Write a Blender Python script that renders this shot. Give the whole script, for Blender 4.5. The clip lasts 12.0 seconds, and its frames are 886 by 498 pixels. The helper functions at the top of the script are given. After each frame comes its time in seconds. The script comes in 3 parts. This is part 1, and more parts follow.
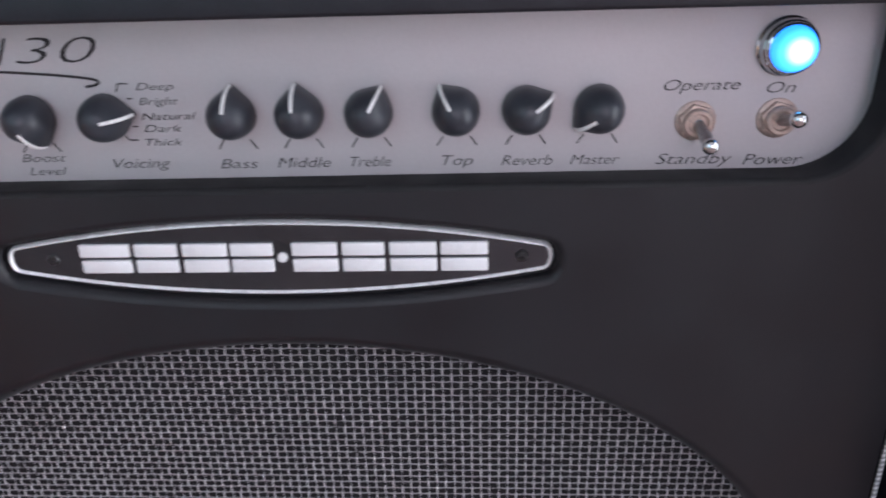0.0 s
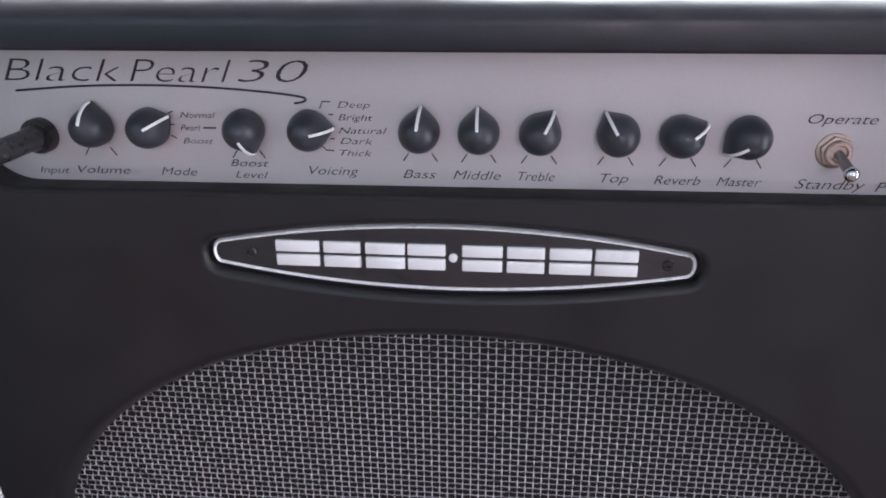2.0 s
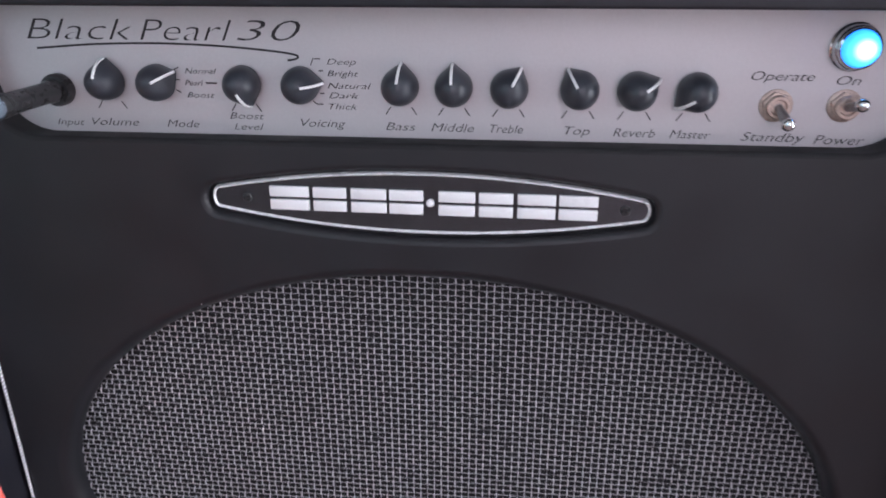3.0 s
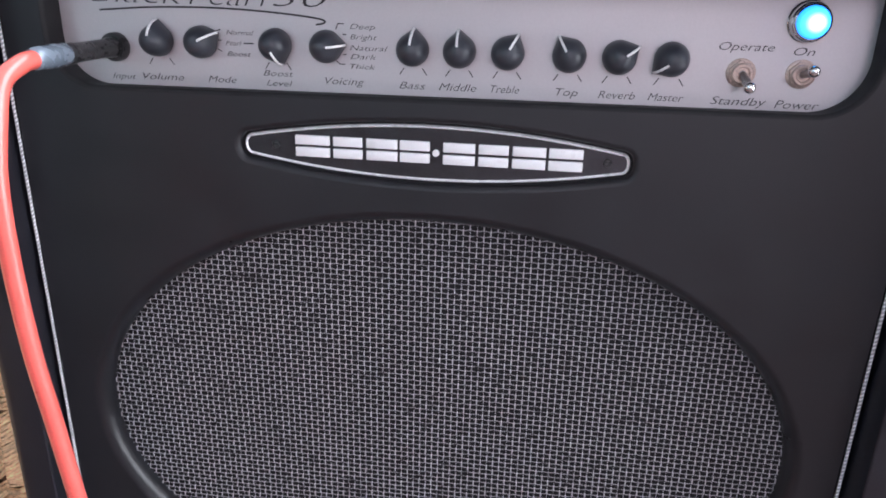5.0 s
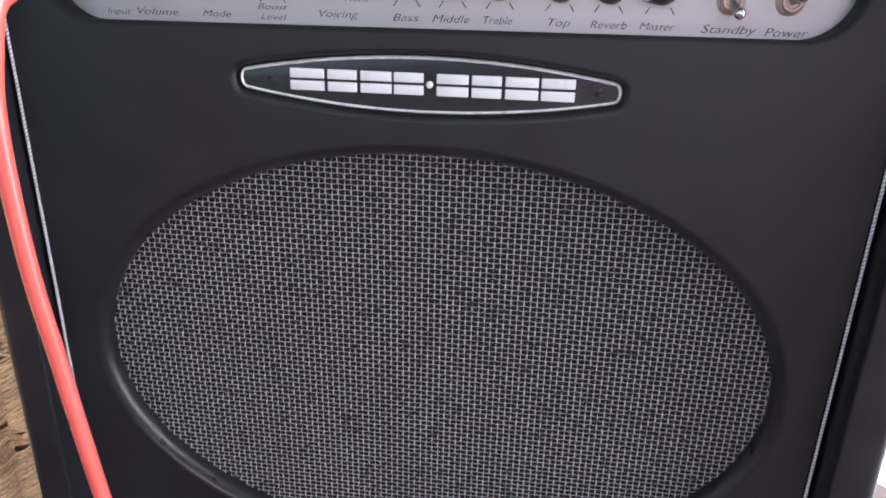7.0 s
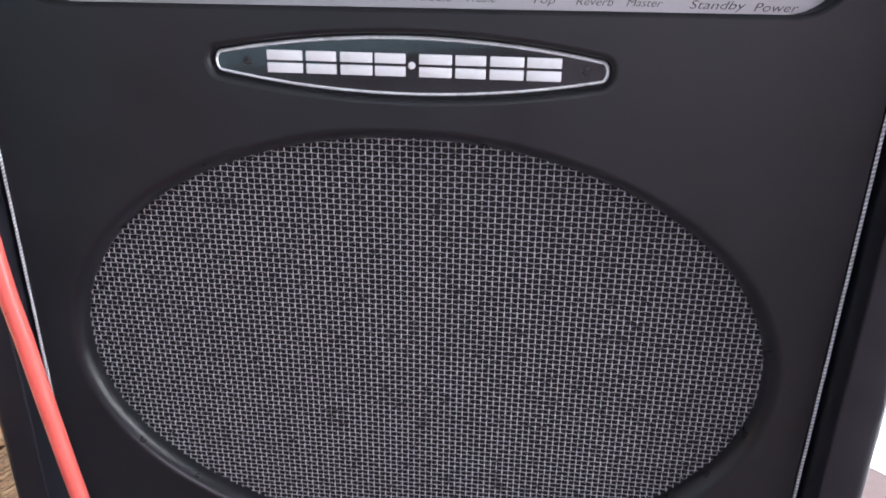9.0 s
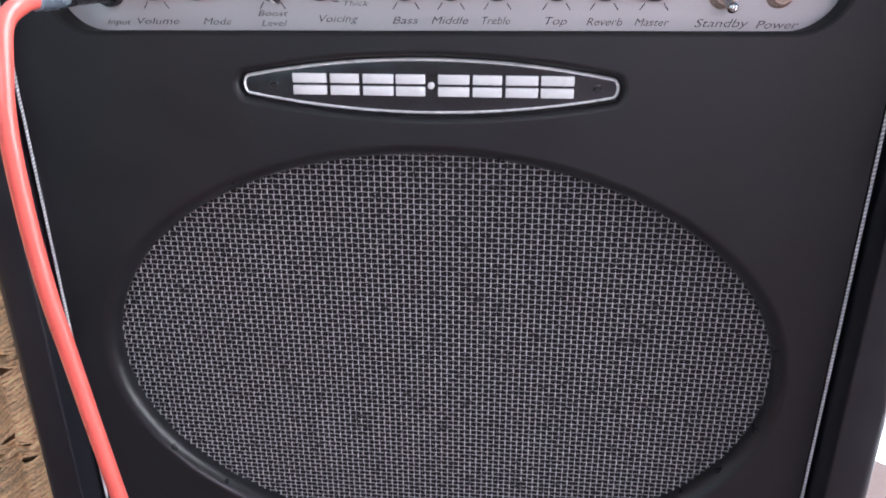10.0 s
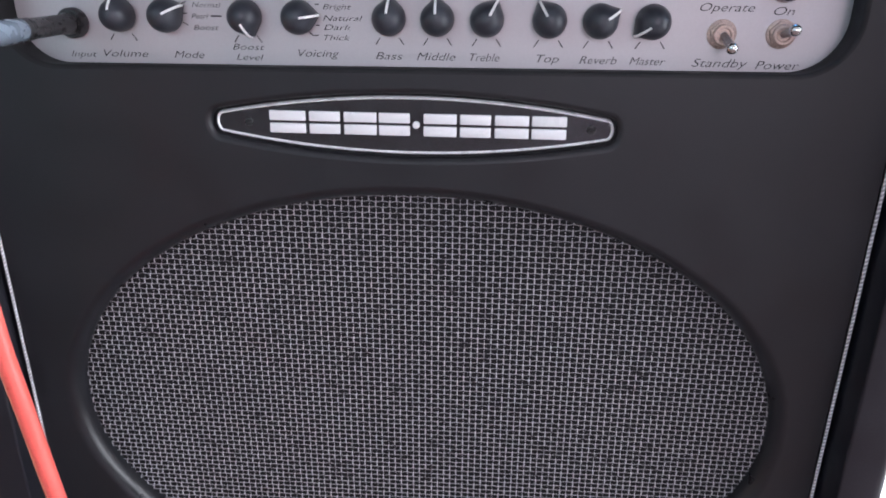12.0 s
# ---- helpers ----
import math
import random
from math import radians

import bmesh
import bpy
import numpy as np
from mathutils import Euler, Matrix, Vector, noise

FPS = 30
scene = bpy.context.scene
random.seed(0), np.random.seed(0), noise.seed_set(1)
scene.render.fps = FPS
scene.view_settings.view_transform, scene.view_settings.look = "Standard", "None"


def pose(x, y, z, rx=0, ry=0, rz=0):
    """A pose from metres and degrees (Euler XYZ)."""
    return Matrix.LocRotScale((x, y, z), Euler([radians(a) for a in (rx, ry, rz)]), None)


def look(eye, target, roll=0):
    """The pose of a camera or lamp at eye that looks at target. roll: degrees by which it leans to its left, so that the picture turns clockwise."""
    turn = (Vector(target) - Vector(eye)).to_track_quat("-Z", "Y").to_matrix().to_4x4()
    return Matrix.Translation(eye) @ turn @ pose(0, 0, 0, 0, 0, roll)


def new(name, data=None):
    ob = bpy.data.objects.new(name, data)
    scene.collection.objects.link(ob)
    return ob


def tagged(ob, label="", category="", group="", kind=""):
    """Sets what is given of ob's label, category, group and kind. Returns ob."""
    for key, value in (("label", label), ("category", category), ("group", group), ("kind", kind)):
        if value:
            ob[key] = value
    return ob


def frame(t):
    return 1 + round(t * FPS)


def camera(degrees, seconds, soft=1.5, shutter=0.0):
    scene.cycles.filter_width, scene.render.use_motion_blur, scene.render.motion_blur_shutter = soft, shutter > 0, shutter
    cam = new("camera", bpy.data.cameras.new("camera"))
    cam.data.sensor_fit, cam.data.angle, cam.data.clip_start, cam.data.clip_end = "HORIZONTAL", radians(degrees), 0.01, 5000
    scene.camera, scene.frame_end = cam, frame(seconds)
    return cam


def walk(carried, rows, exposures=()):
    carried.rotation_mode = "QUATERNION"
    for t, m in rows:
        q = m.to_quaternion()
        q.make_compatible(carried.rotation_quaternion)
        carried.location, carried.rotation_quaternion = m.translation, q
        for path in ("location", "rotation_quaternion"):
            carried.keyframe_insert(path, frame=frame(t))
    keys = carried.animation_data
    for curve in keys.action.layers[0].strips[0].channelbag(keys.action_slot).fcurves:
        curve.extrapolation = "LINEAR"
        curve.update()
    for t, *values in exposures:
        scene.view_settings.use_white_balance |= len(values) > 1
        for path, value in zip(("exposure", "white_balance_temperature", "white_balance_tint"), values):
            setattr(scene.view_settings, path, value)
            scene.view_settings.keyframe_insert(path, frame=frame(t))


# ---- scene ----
LENS = 62.0
cam = camera(LENS, 12.0, soft=1.75, shutter=0.7)
# seconds, eye, yaw, pitch, roll
ROWS = [
    (0.0, 0.0828, -0.2763, 0.5274, 3.22, -23.90, -1.82),
    (0.5, 0.0584, -0.2829, 0.5322, 3.59, -23.92, -1.48),
    (1.0, 0.0414, -0.2875, 0.5366, 4.20, -23.83, -1.26),
    (1.5, 0.0365, -0.3037, 0.5407, 5.49, -24.04, -0.81),
    (2.0, 0.0294, -0.3190, 0.5410, 6.25, -22.82, -0.60),
    (2.5, 0.0325, -0.3313, 0.5336, 6.21, -22.94, 0.05),
    (3.0, 0.0504, -0.3614, 0.5233, 6.99, -22.08, -0.16),
    (3.5, 0.0671, -0.3871, 0.5110, 8.24, -21.16, -0.05),
    (3.7, 0.0729, -0.3976, 0.5030, 8.63, -21.07, -0.10),
    (5.3, 0.0659, -0.4247, 0.4974, 8.09, -20.25, 1.53),
    (5.5, 0.0690, -0.4245, 0.4951, 7.92, -20.97, 1.39),
    (6.0, 0.0721, -0.4292, 0.4844, 7.62, -21.01, 1.49),
    (6.5, 0.0716, -0.4348, 0.4743, 7.63, -21.18, 1.25),
    (7.0, 0.0712, -0.4403, 0.4727, 7.93, -21.75, 1.27),
    (7.2, 0.0698, -0.4433, 0.4680, 7.16, -21.60, 0.72),
    (9.0, 0.0690, -0.4304, 0.4643, 6.57, -22.30, 0.87),
    (9.5, 0.0664, -0.4477, 0.4695, 6.50, -22.29, 0.58),
    (10.0, 0.0583, -0.4500, 0.4769, 6.60, -22.07, -0.29),
    (10.5, 0.0568, -0.4354, 0.4863, 6.03, -23.04, -0.31),
    (11.0, 0.0613, -0.4239, 0.4924, 5.44, -22.36, -0.28),
    (11.5, 0.0576, -0.4215, 0.4920, 5.12, -21.64, 0.03),
    (12.0, 0.0508, -0.4198, 0.4898, 4.81, -21.46, 0.43),
]


def gaze(x, y, z, yaw, pitch, roll):
    a, b = radians(yaw), radians(pitch)
    eye = Vector((x, y, z))
    return look(eye, eye + Vector((-math.sin(a) * math.cos(b), math.cos(a) * math.cos(b), math.sin(b))), roll)


walk(cam, [(t, gaze(*row)) for t, *row in ROWS], exposures=[(0.0, -0.16), (2.4, -0.2), (3.4, 0.0), (6.0, 0.0), (12.0, -0.03)])

# ---- light ----
world = bpy.data.worlds.new("sky")
scene.world = world
world.use_nodes = True
sky = world.node_tree.nodes.new("ShaderNodeTexSky")
sky.sky_type, sky.sun_disc, sky.sun_elevation, sky.sun_rotation = "NISHITA", False, radians(42), radians(40)
world.node_tree.links.new(sky.outputs[0], world.node_tree.nodes["Background"].inputs[0])
world.node_tree.nodes["Background"].inputs[1].default_value = 0.1

FLOOR = -0.03
S = math.sqrt(0.5)
# the room stands at 45 degrees to the amplifier: u runs along the window wall, v away from it
CORNER = Vector((-0.155, 0.845, 0.0))
U, V = Vector((S, -S, 0.0)), Vector((-S, -S, 0.0))
LONG, DEEP, HIGH = 3.6, 3.2, 2.5


def room(u, v, z):
    return CORNER + U * u + V * v + Vector((0, 0, FLOOR + z))


def window_lamp(name, at, facing, wide, tall, watts, colour):
    data = bpy.data.lights.new(name, "AREA")
    data.shape, data.size, data.size_y, data.energy, data.color = "RECTANGLE", wide, tall, watts, colour
    ob = new(name, data)
    ob.matrix_world = look(at, at + facing)
    return ob


window_lamp("daylight", room(LONG + 0.06, 2.40, 1.25), -U, 1.3, 1.65, 36, (0.98, 0.82, 1.0))
# added out of view to give the left side a cooler light
window_lamp("left_tint_lamp", room(1.55, DEEP + 0.06, 1.50), -V, 1.3, 1.3, 8.5, (0.62, 0.85, 1.0))


# ---- materials ----


def material(name, colour, rough=0.5, metal=0.0, vary=0.12, scale=60.0, fine=900.0, bump=0.05, depth=0.0004, coat=0.0, emit=None, stretch=None, rough_vary=0.1):
    m = bpy.data.materials.new(name)
    m.use_nodes = True
    n, l = m.node_tree.nodes, m.node_tree.links
    b = n["Principled BSDF"]
    b.inputs["Roughness"].default_value, b.inputs["Metallic"].default_value = rough, metal
    b.inputs["Coat Weight"].default_value = coat
    co = n.new("ShaderNodeTexCoord")
    where = co.outputs["Object"]
    if stretch:
        mp = n.new("ShaderNodeMapping")
        mp.inputs["Scale"].default_value = stretch
        l.new(where, mp.inputs["Vector"])
        where = mp.outputs["Vector"]
    big, small = n.new("ShaderNodeTexNoise"), n.new("ShaderNodeTexNoise")
    big.inputs["Scale"].default_value, small.inputs["Scale"].default_value = scale, fine
    big.inputs["Detail"].default_value = 5
    small.inputs["Detail"].default_value = 2
    for t in (big, small):
        l.new(where, t.inputs["Vector"])
    mix = n.new("ShaderNodeMath")
    mix.operation = "ADD"
    l.new(big.outputs["Fac"], mix.inputs[0])
    l.new(small.outputs["Fac"], mix.inputs[1])
    ramp = n.new("ShaderNodeMapRange")
    ramp.inputs["From Min"].default_value, ramp.inputs["From Max"].default_value = 0.6, 1.4
    ramp.inputs["To Min"].default_value, ramp.inputs["To Max"].default_value = 1 - vary, 1 + vary
    l.new(mix.outputs[0], ramp.inputs["Value"])
    tint = n.new("ShaderNodeVectorMath")
    tint.operation = "SCALE"
    tint.inputs[0].default_value = colour
    l.new(ramp.outputs["Result"], tint.inputs["Scale"])
    l.new(tint.outputs[0], b.inputs["Base Color"])
    if rough_vary:
        rr = n.new("ShaderNodeMapRange")
        rr.inputs["From Min"].default_value, rr.inputs["From Max"].default_value = 0.3, 0.7
        rr.inputs["To Min"].default_value, rr.inputs["To Max"].default_value = max(0.02, rough - rough_vary), min(1.0, rough + rough_vary)
        l.new(big.outputs["Fac"], rr.inputs["Value"])
        l.new(rr.outputs["Result"], b.inputs["Roughness"])
    if bump:
        bm = n.new("ShaderNodeBump")
        bm.inputs["Strength"].default_value, bm.inputs["Distance"].default_value = bump, depth
        l.new(small.outputs["Fac"], bm.inputs["Height"])
        l.new(bm.outputs["Normal"], b.inputs["Normal"])
    if emit:
        b.inputs["Emission Color"].default_value = (*emit[:3], 1)
        b.inputs["Emission Strength"].default_value = emit[3]
    return m


VINYL = material("black vinyl", (0.0128, 0.0132, 0.0190), 0.38, vary=0.25, scale=40, fine=700, bump=0.09, depth=0.0005)
BAFFLE = material("black baffle vinyl", (0.0130, 0.0132, 0.0165), 0.46, vary=0.22, scale=25, fine=1800, bump=0.3, depth=0.0002)
LIP = material("black vinyl edge", (0.0145, 0.015, 0.0185), 0.31, vary=0.12, rough_vary=0.04, scale=50, fine=900, bump=0.04, depth=0.0002)
# rougher, darker copy of the vinyl edge: recess shade is in its colour
RECESS_SHADE = material("dull black vinyl darkened for shade", (0.009, 0.009, 0.011), 0.72, vary=0.2, scale=50, fine=600, bump=0.1)
PANEL = material("satin champagne metal", (0.625, 0.597, 0.607), 0.52, metal=0.50, vary=0.035, scale=14, fine=700, bump=0.03, depth=0.0001, rough_vary=0.03)
INK = material("dark printed ink", (0.028, 0.025, 0.028), 0.6, vary=0.3, bump=0)
KNOB = material("soft black knob plastic", (0.043, 0.048, 0.060), 0.40, vary=0.25, scale=90, fine=1500, bump=0.12, depth=0.0002)
WHITE = material("white painted line", (0.93, 0.93, 0.93), 0.45, vary=0.03, bump=0)
CHROME = material("chrome", (0.75, 0.75, 0.76), 0.12, metal=1.0, vary=0.08, bump=0, rough_vary=0.05)
BEZEL = material("dark chrome bezel", (0.72, 0.74, 0.77), 0.14, metal=1.0, vary=0.1, bump=0, rough_vary=0.05)
BRASS = material("worn copper-coloured metal", (0.60, 0.47, 0.41), 0.5, metal=0.7, vary=0.25, scale=300, fine=1200, bump=0.1)
STEEL = material("dull grey steel", (0.42, 0.40, 0.40), 0.35, metal=1.0, vary=0.2, scale=200, bump=0.05)
SMOKED = material("black mirror acrylic", (0.105, 0.115, 0.13), 0.09, metal=0.9, vary=0.15, scale=60, fine=300, bump=0.0, coat=0.6, rough_vary=0.05)
SILVER = material("polished silver rim", (0.95, 0.95, 0.96), 0.28, metal=0.2, vary=0.02, bump=0, rough_vary=0.02)
LETTER = material("white raised lettering", (0.93, 0.93, 0.94), 0.35, vary=0.04, bump=0)
CLOTH = material("black backing cloth", (0.012, 0.011, 0.013), 0.9, vary=0.3, scale=200, fine=1500, bump=0.3)
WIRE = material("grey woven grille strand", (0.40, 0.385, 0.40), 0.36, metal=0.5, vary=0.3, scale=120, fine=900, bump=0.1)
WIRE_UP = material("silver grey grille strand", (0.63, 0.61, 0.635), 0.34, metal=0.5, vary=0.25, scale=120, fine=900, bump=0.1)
PIPING = material("silver grey braided piping", (0.82, 0.82, 0.84), 0.4, metal=0.2, vary=0.3, scale=300, fine=1500, bump=0.2)
RED = material("red rubber cable jacket", (1.0, 0.15, 0.12), 0.34, coat=1.0, vary=0.1, scale=40, fine=700, bump=0.08)
RED.node_tree.nodes["Principled BSDF"].inputs["Coat Roughness"].default_value = 0.24
PLUG = material("black plug barrel", (0.028, 0.028, 0.03), 0.3, vary=0.2, scale=200, bump=0.1)
CUFF = material("blue grey strain relief", (0.21, 0.26, 0.32), 0.28, metal=0.4, vary=0.15, scale=150, bump=0.1)
JEWEL = material("lit blue jewel", (0.1, 0.5, 0.9), 0.15, bump=0, emit=(0.02, 0.30, 1.0, 2.6))


def glow_from_bulb():
    """The bulb behind the jewel's axis: white in the middle, deep blue towards the rim."""
    n, l = JEWEL.node_tree.nodes, JEWEL.node_tree.links
    co, flat, far = n.new("ShaderNodeTexCoord"), n.new("ShaderNodeVectorMath"), n.new("ShaderNodeVectorMath")
    flat.operation, far.operation = "MULTIPLY", "LENGTH"
    flat.inputs[1].default_value = (110.0, 110.0, 0.0)
    ramp = n.new("ShaderNodeValToRGB")
    ramp.color_ramp.elements[0].color = (0.75, 1.0, 1.0, 1)
    ramp.color_ramp.elements[1].color = (0.005, 0.12, 0.75, 1)
    for at, colour in ((0.35, (0.50, 0.95, 1.0, 1)), (0.62, (0.06, 0.50, 1.0, 1))):
        ramp.color_ramp.elements.new(at).color = colour
    l.new(co.outputs["Object"], flat.inputs[0])
    l.new(flat.outputs[0], far.inputs[0])
    l.new(far.outputs["Value"], ramp.inputs["Fac"])
    l.new(ramp.outputs["Color"], n["Principled BSDF"].inputs["Emission Color"])


glow_from_bulb()
PLASTER = material("off-white painted plaster", (0.58, 0.57, 0.57), 0.8, vary=0.05, scale=3, fine=200, bump=0.15, depth=0.001)
# made-up paint for an unseen wall, to cool the panel's left reflection
COOL_TINT = material("grey green plaster tinting the panel", (0.31, 0.42, 0.42), 0.8, vary=0.05, scale=3, fine=200, bump=0.15, depth=0.001)
CEIL = material("pale ceiling paint", (0.45, 0.45, 0.46), 0.85, vary=0.04, scale=3, fine=200, bump=0.1, depth=0.001)
TILE = material("beige floor tile", (0.145, 0.098, 0.092), 0.65, vary=0.1, scale=6, fine=120, bump=0.1, depth=0.0008)
GROUT = material("grey grout", (0.30, 0.28, 0.27), 0.9, vary=0.2, scale=60, fine=400, bump=0.3)
FRAME = material("white window frame", (0.8, 0.8, 0.8), 0.4, vary=0.03, bump=0)
WICKER = material("dried seagrass strand", (0.95, 0.66, 0.38), 0.6, vary=0.45, scale=35, fine=420, bump=0.5, depth=0.0006)
geo, tone = WICKER.node_tree.nodes.new("ShaderNodeNewGeometry"), WICKER.node_tree.nodes.new("ShaderNodeHueSaturation")
span = WICKER.node_tree.nodes.new("ShaderNodeMapRange")
span.inputs["To Min"].default_value, span.inputs["To Max"].default_value = 0.72, 1.2
WICKER.node_tree.links.new(geo.outputs["Random Per Island"], span.inputs["Value"])
WICKER.node_tree.links.new(span.outputs["Result"], tone.inputs["Value"])
WICKER.node_tree.links.new(WICKER.node_tree.nodes["Principled BSDF"].inputs["Base Color"].links[0].from_socket, tone.inputs["Color"])
WICKER.node_tree.links.new(tone.outputs["Color"], WICKER.node_tree.nodes["Principled BSDF"].inputs["Base Color"])
WICKER_DARK = material("dark rattan stake", (0.36, 0.22, 0.125), 0.6, vary=0.35, scale=60, fine=500, bump=0.4)
RUBBER = material("black rubber foot", (0.02, 0.02, 0.02), 0.8, vary=0.2)

# ---- builders ----


def mesh_object(name, verts, faces, mat, smooth=True):
    me = bpy.data.meshes.new(name)
    me.from_pydata([tuple(v) for v in verts], [], faces)
    me.materials.append(mat)
    if smooth:
        me.polygons.foreach_set("use_smooth", [True] * len(me.polygons))
    me.update()
    return me


def attach(ob, parent):
    ob.parent = parent
    if parent is not None:
        bpy.context.view_layer.update()
        ob.matrix_parent_inverse = parent.matrix_world.inverted()
    return ob


def part(name, data, parent=None, label="", at=None):
    """One mesh under a thing or a part. data: a mesh."""
    ob = new(name, data)
    if at is not None:
        ob.matrix_world = at
    attach(ob, parent)
    if label:
        tagged(ob, label)
    return ob


def bm_mesh(name, bm, mat, smooth=False, angle=35):
    me = bpy.data.meshes.new(name)
    bmesh.ops.recalc_face_normals(bm, faces=bm.faces)
    bm.to_mesh(me)
    bm.free()
    me.materials.append(mat)
    if smooth:
        me.polygons.foreach_set("use_smooth", [True] * len(me.polygons))
        me.set_sharp_from_angle(angle=radians(angle))
    return me


def box_mesh(name, lo, hi, mat, bevel=0.0, seg=2):
    bm = bmesh.new()
    bmesh.ops.create_cube(bm, size=1)
    for v in bm.verts:
        v.co = Vector([lo[k] if v.co[k] < 0 else hi[k] for k in range(3)])
    if bevel:
        bmesh.ops.bevel(bm, geom=list(bm.edges), offset=bevel, segments=seg, profile=0.5, affect="EDGES")
    return bm_mesh(name, bm, mat, bool(bevel))


def lathe(name, profile, mat, n=28, angle=40):
    """profile: (radius, height) pairs; the axis is z."""
    verts, faces = [], []
    for r, h in profile:
        for k in range(n):
            a = 2 * math.pi * k / n
            verts.append((r * math.cos(a), r * math.sin(a), h))
    for i in range(len(profile) - 1):
        for k in range(n):
            j = (k + 1) % n
            faces.append((i * n + k, i * n + j, i * n + n + j, i * n + n + k))
    faces.append(tuple(range(n))[::-1])
    faces.append(tuple(range((len(profile) - 1) * n, len(profile) * n)))
    me = mesh_object(name, verts, faces, mat)
    bm = bmesh.new()
    bm.from_mesh(me)
    bmesh.ops.remove_doubles(bm, verts=bm.verts, dist=1e-6)
    bpy.data.meshes.remove(me)
    return bm_mesh(name, bm, mat, True, angle)


def tube(name, path, radius, mat, sides=10, taper=None, ribs=0.0):
    """A tube along a list of places."""
    pts = np.array([tuple(p) for p in path], float)
    tan = np.gradient(pts, axis=0)
    tan /= np.linalg.norm(tan, axis=1)[:, None]
    ref = np.array((0.0, 0.0, 1.0)) if abs(tan[0][2]) < 0.9 else np.array((0.0, 1.0, 0.0))
    verts, faces = [], []
    side = np.cross(tan[0], ref)
    for i, (p, t) in enumerate(zip(pts, tan)):
        side = side - t * (side @ t)
        side /= np.linalg.norm(side)
        up = np.cross(side, t)
        r = radius if taper is None else radius * taper[i]
        for k in range(sides):
            a = 2 * math.pi * k / sides
            q = r * (1 - ribs * (k % 2))
            verts.append(p + q * (math.cos(a) * side + math.sin(a) * up))
    m = len(pts)
    for i in range(m - 1):
        for k in range(sides):
            j = (k + 1) % sides
            faces.append((i * sides + k, i * sides + j, (i + 1) * sides + j, (i + 1) * sides + k))
    faces.append(tuple(range(sides)))
    faces.append(tuple(range((m - 1) * sides, m * sides))[::-1])
    return mesh_object(name, verts, faces, mat)


def smooth_path(points, n=12):
    """Catmull-Rom through the points."""
    p = [Vector(q) for q in points]
    p = [2 * p[0] - p[1]] + p + [2 * p[-1] - p[-2]]
    out = []
    for i in range(1, len(p) - 2):
        for k in range(n):
            t = k / n
            a, b, c, d = p[i - 1], p[i], p[i + 1], p[i + 2]
            out.append(0.5 * ((2 * b) + (c - a) * t + (2 * a - 5 * b + 4 * c - d) * t * t + (3 * b - a - 3 * c + d) * t**3))
    out.append(p[-2])
    return out


def ribbon(name, points, width, y, mat):
    """A flat printed stroke on the panel; points are (x, z), width may taper towards the ends."""
    pts = [Vector((a, 0, b)) for a, b in points]
    verts, faces = [], []
    for i, p in enumerate(pts):
        t = (pts[min(i + 1, len(pts) - 1)] - pts[max(i - 1, 0)]).normalized()
        s = Vector((-t.z, 0, t.x)) * width / 2
        verts += [p + s + Vector((0, y, 0)), p - s + Vector((0, y, 0))]
    for i in range(len(pts) - 1):
        faces.append((2 * i, 2 * i + 1, 2 * i + 3, 2 * i + 2))
    return mesh_object(name, verts, faces, mat, False)


def lettering(name, text, x0, x1, base, cap, y, mat, parent, shear=0.2, thin=-0.012):
    """Words in the built-in font on the panel, fitted between x0 and x1, standing on base."""
    cu = bpy.data.curves.new(name, "FONT")
    cu.body, cu.size, cu.shear, cu.offset, cu.resolution_u = text, 1.0, shear, thin, 3
    ob = bpy.data.objects.new(name, cu)
    scene.collection.objects.link(ob)
    bpy.context.view_layer.update()
    me = bpy.data.meshes.new_from_object(ob.evaluated_get(bpy.context.evaluated_depsgraph_get()))
    bpy.data.objects.remove(ob)
    co = np.array([v.co[:] for v in me.vertices])
    lo, hi = co[:, 0].min(), co[:, 0].max()
    for v in me.vertices:
        v.co = (x0 + (v.co.x - lo) / (hi - lo) * (x1 - x0), y, base + v.co.y / 0.69 * cap)
    me.materials.clear()
    me.materials.append(mat)
    me.name = name
    return part(name, me, parent)


def rounded_rect(x0, x1, z0, z1, r, n=8):
    out = []
    for cx, cz, a0 in ((x1 - r, z1 - r, 0), (x0 + r, z1 - r, 90), (x0 + r, z0 + r, 180), (x1 - r, z0 + r, 270)):
        for k in range(n + 1):
            a = radians(a0 + 90 * k / n)
            out.append((cx + r * math.cos(a), cz + r * math.sin(a)))
    return out


def loft(name, loops, mat, closed_ring=True, angle=35):
    """Quads between loops of equally many places."""
    n = len(loops[0])
    verts = [v for loop in loops for v in loop]
    faces = []
    for i in range(len(loops) - 1):
        for k in range(n if closed_ring else n - 1):
            j = (k + 1) % n
            faces.append((i * n + k, i * n + j, i * n + n + j, i * n + n + k))
    bm = bmesh.new()
    vs = [bm.verts.new(v) for v in verts]
    for f in faces:
        bm.faces.new([vs[k] for k in f])
    return bm_mesh(name, bm, mat, True, angle)


# ---- the room ----


def slab(name, u0, u1, v0, v1, z0, z1, mat, kind="structure", label="", category=""):
    bm = bmesh.new()
    c = [room(u, v, z) for z in (z0, z1) for u, v in ((u0, v0), (u1, v0), (u1, v1), (u0, v1))]
    vs = [bm.verts.new(p) for p in c]
    for f in ((0, 1, 2, 3), (4, 5, 6, 7), (0, 1, 5, 4), (1, 2, 6, 5), (2, 3, 7, 6), (3, 0, 4, 7)):
        bm.faces.new([vs[k] for k in f])
    ob = new(name, bm_mesh(name, bm, mat))
    return tagged(ob, label, category, kind=kind)


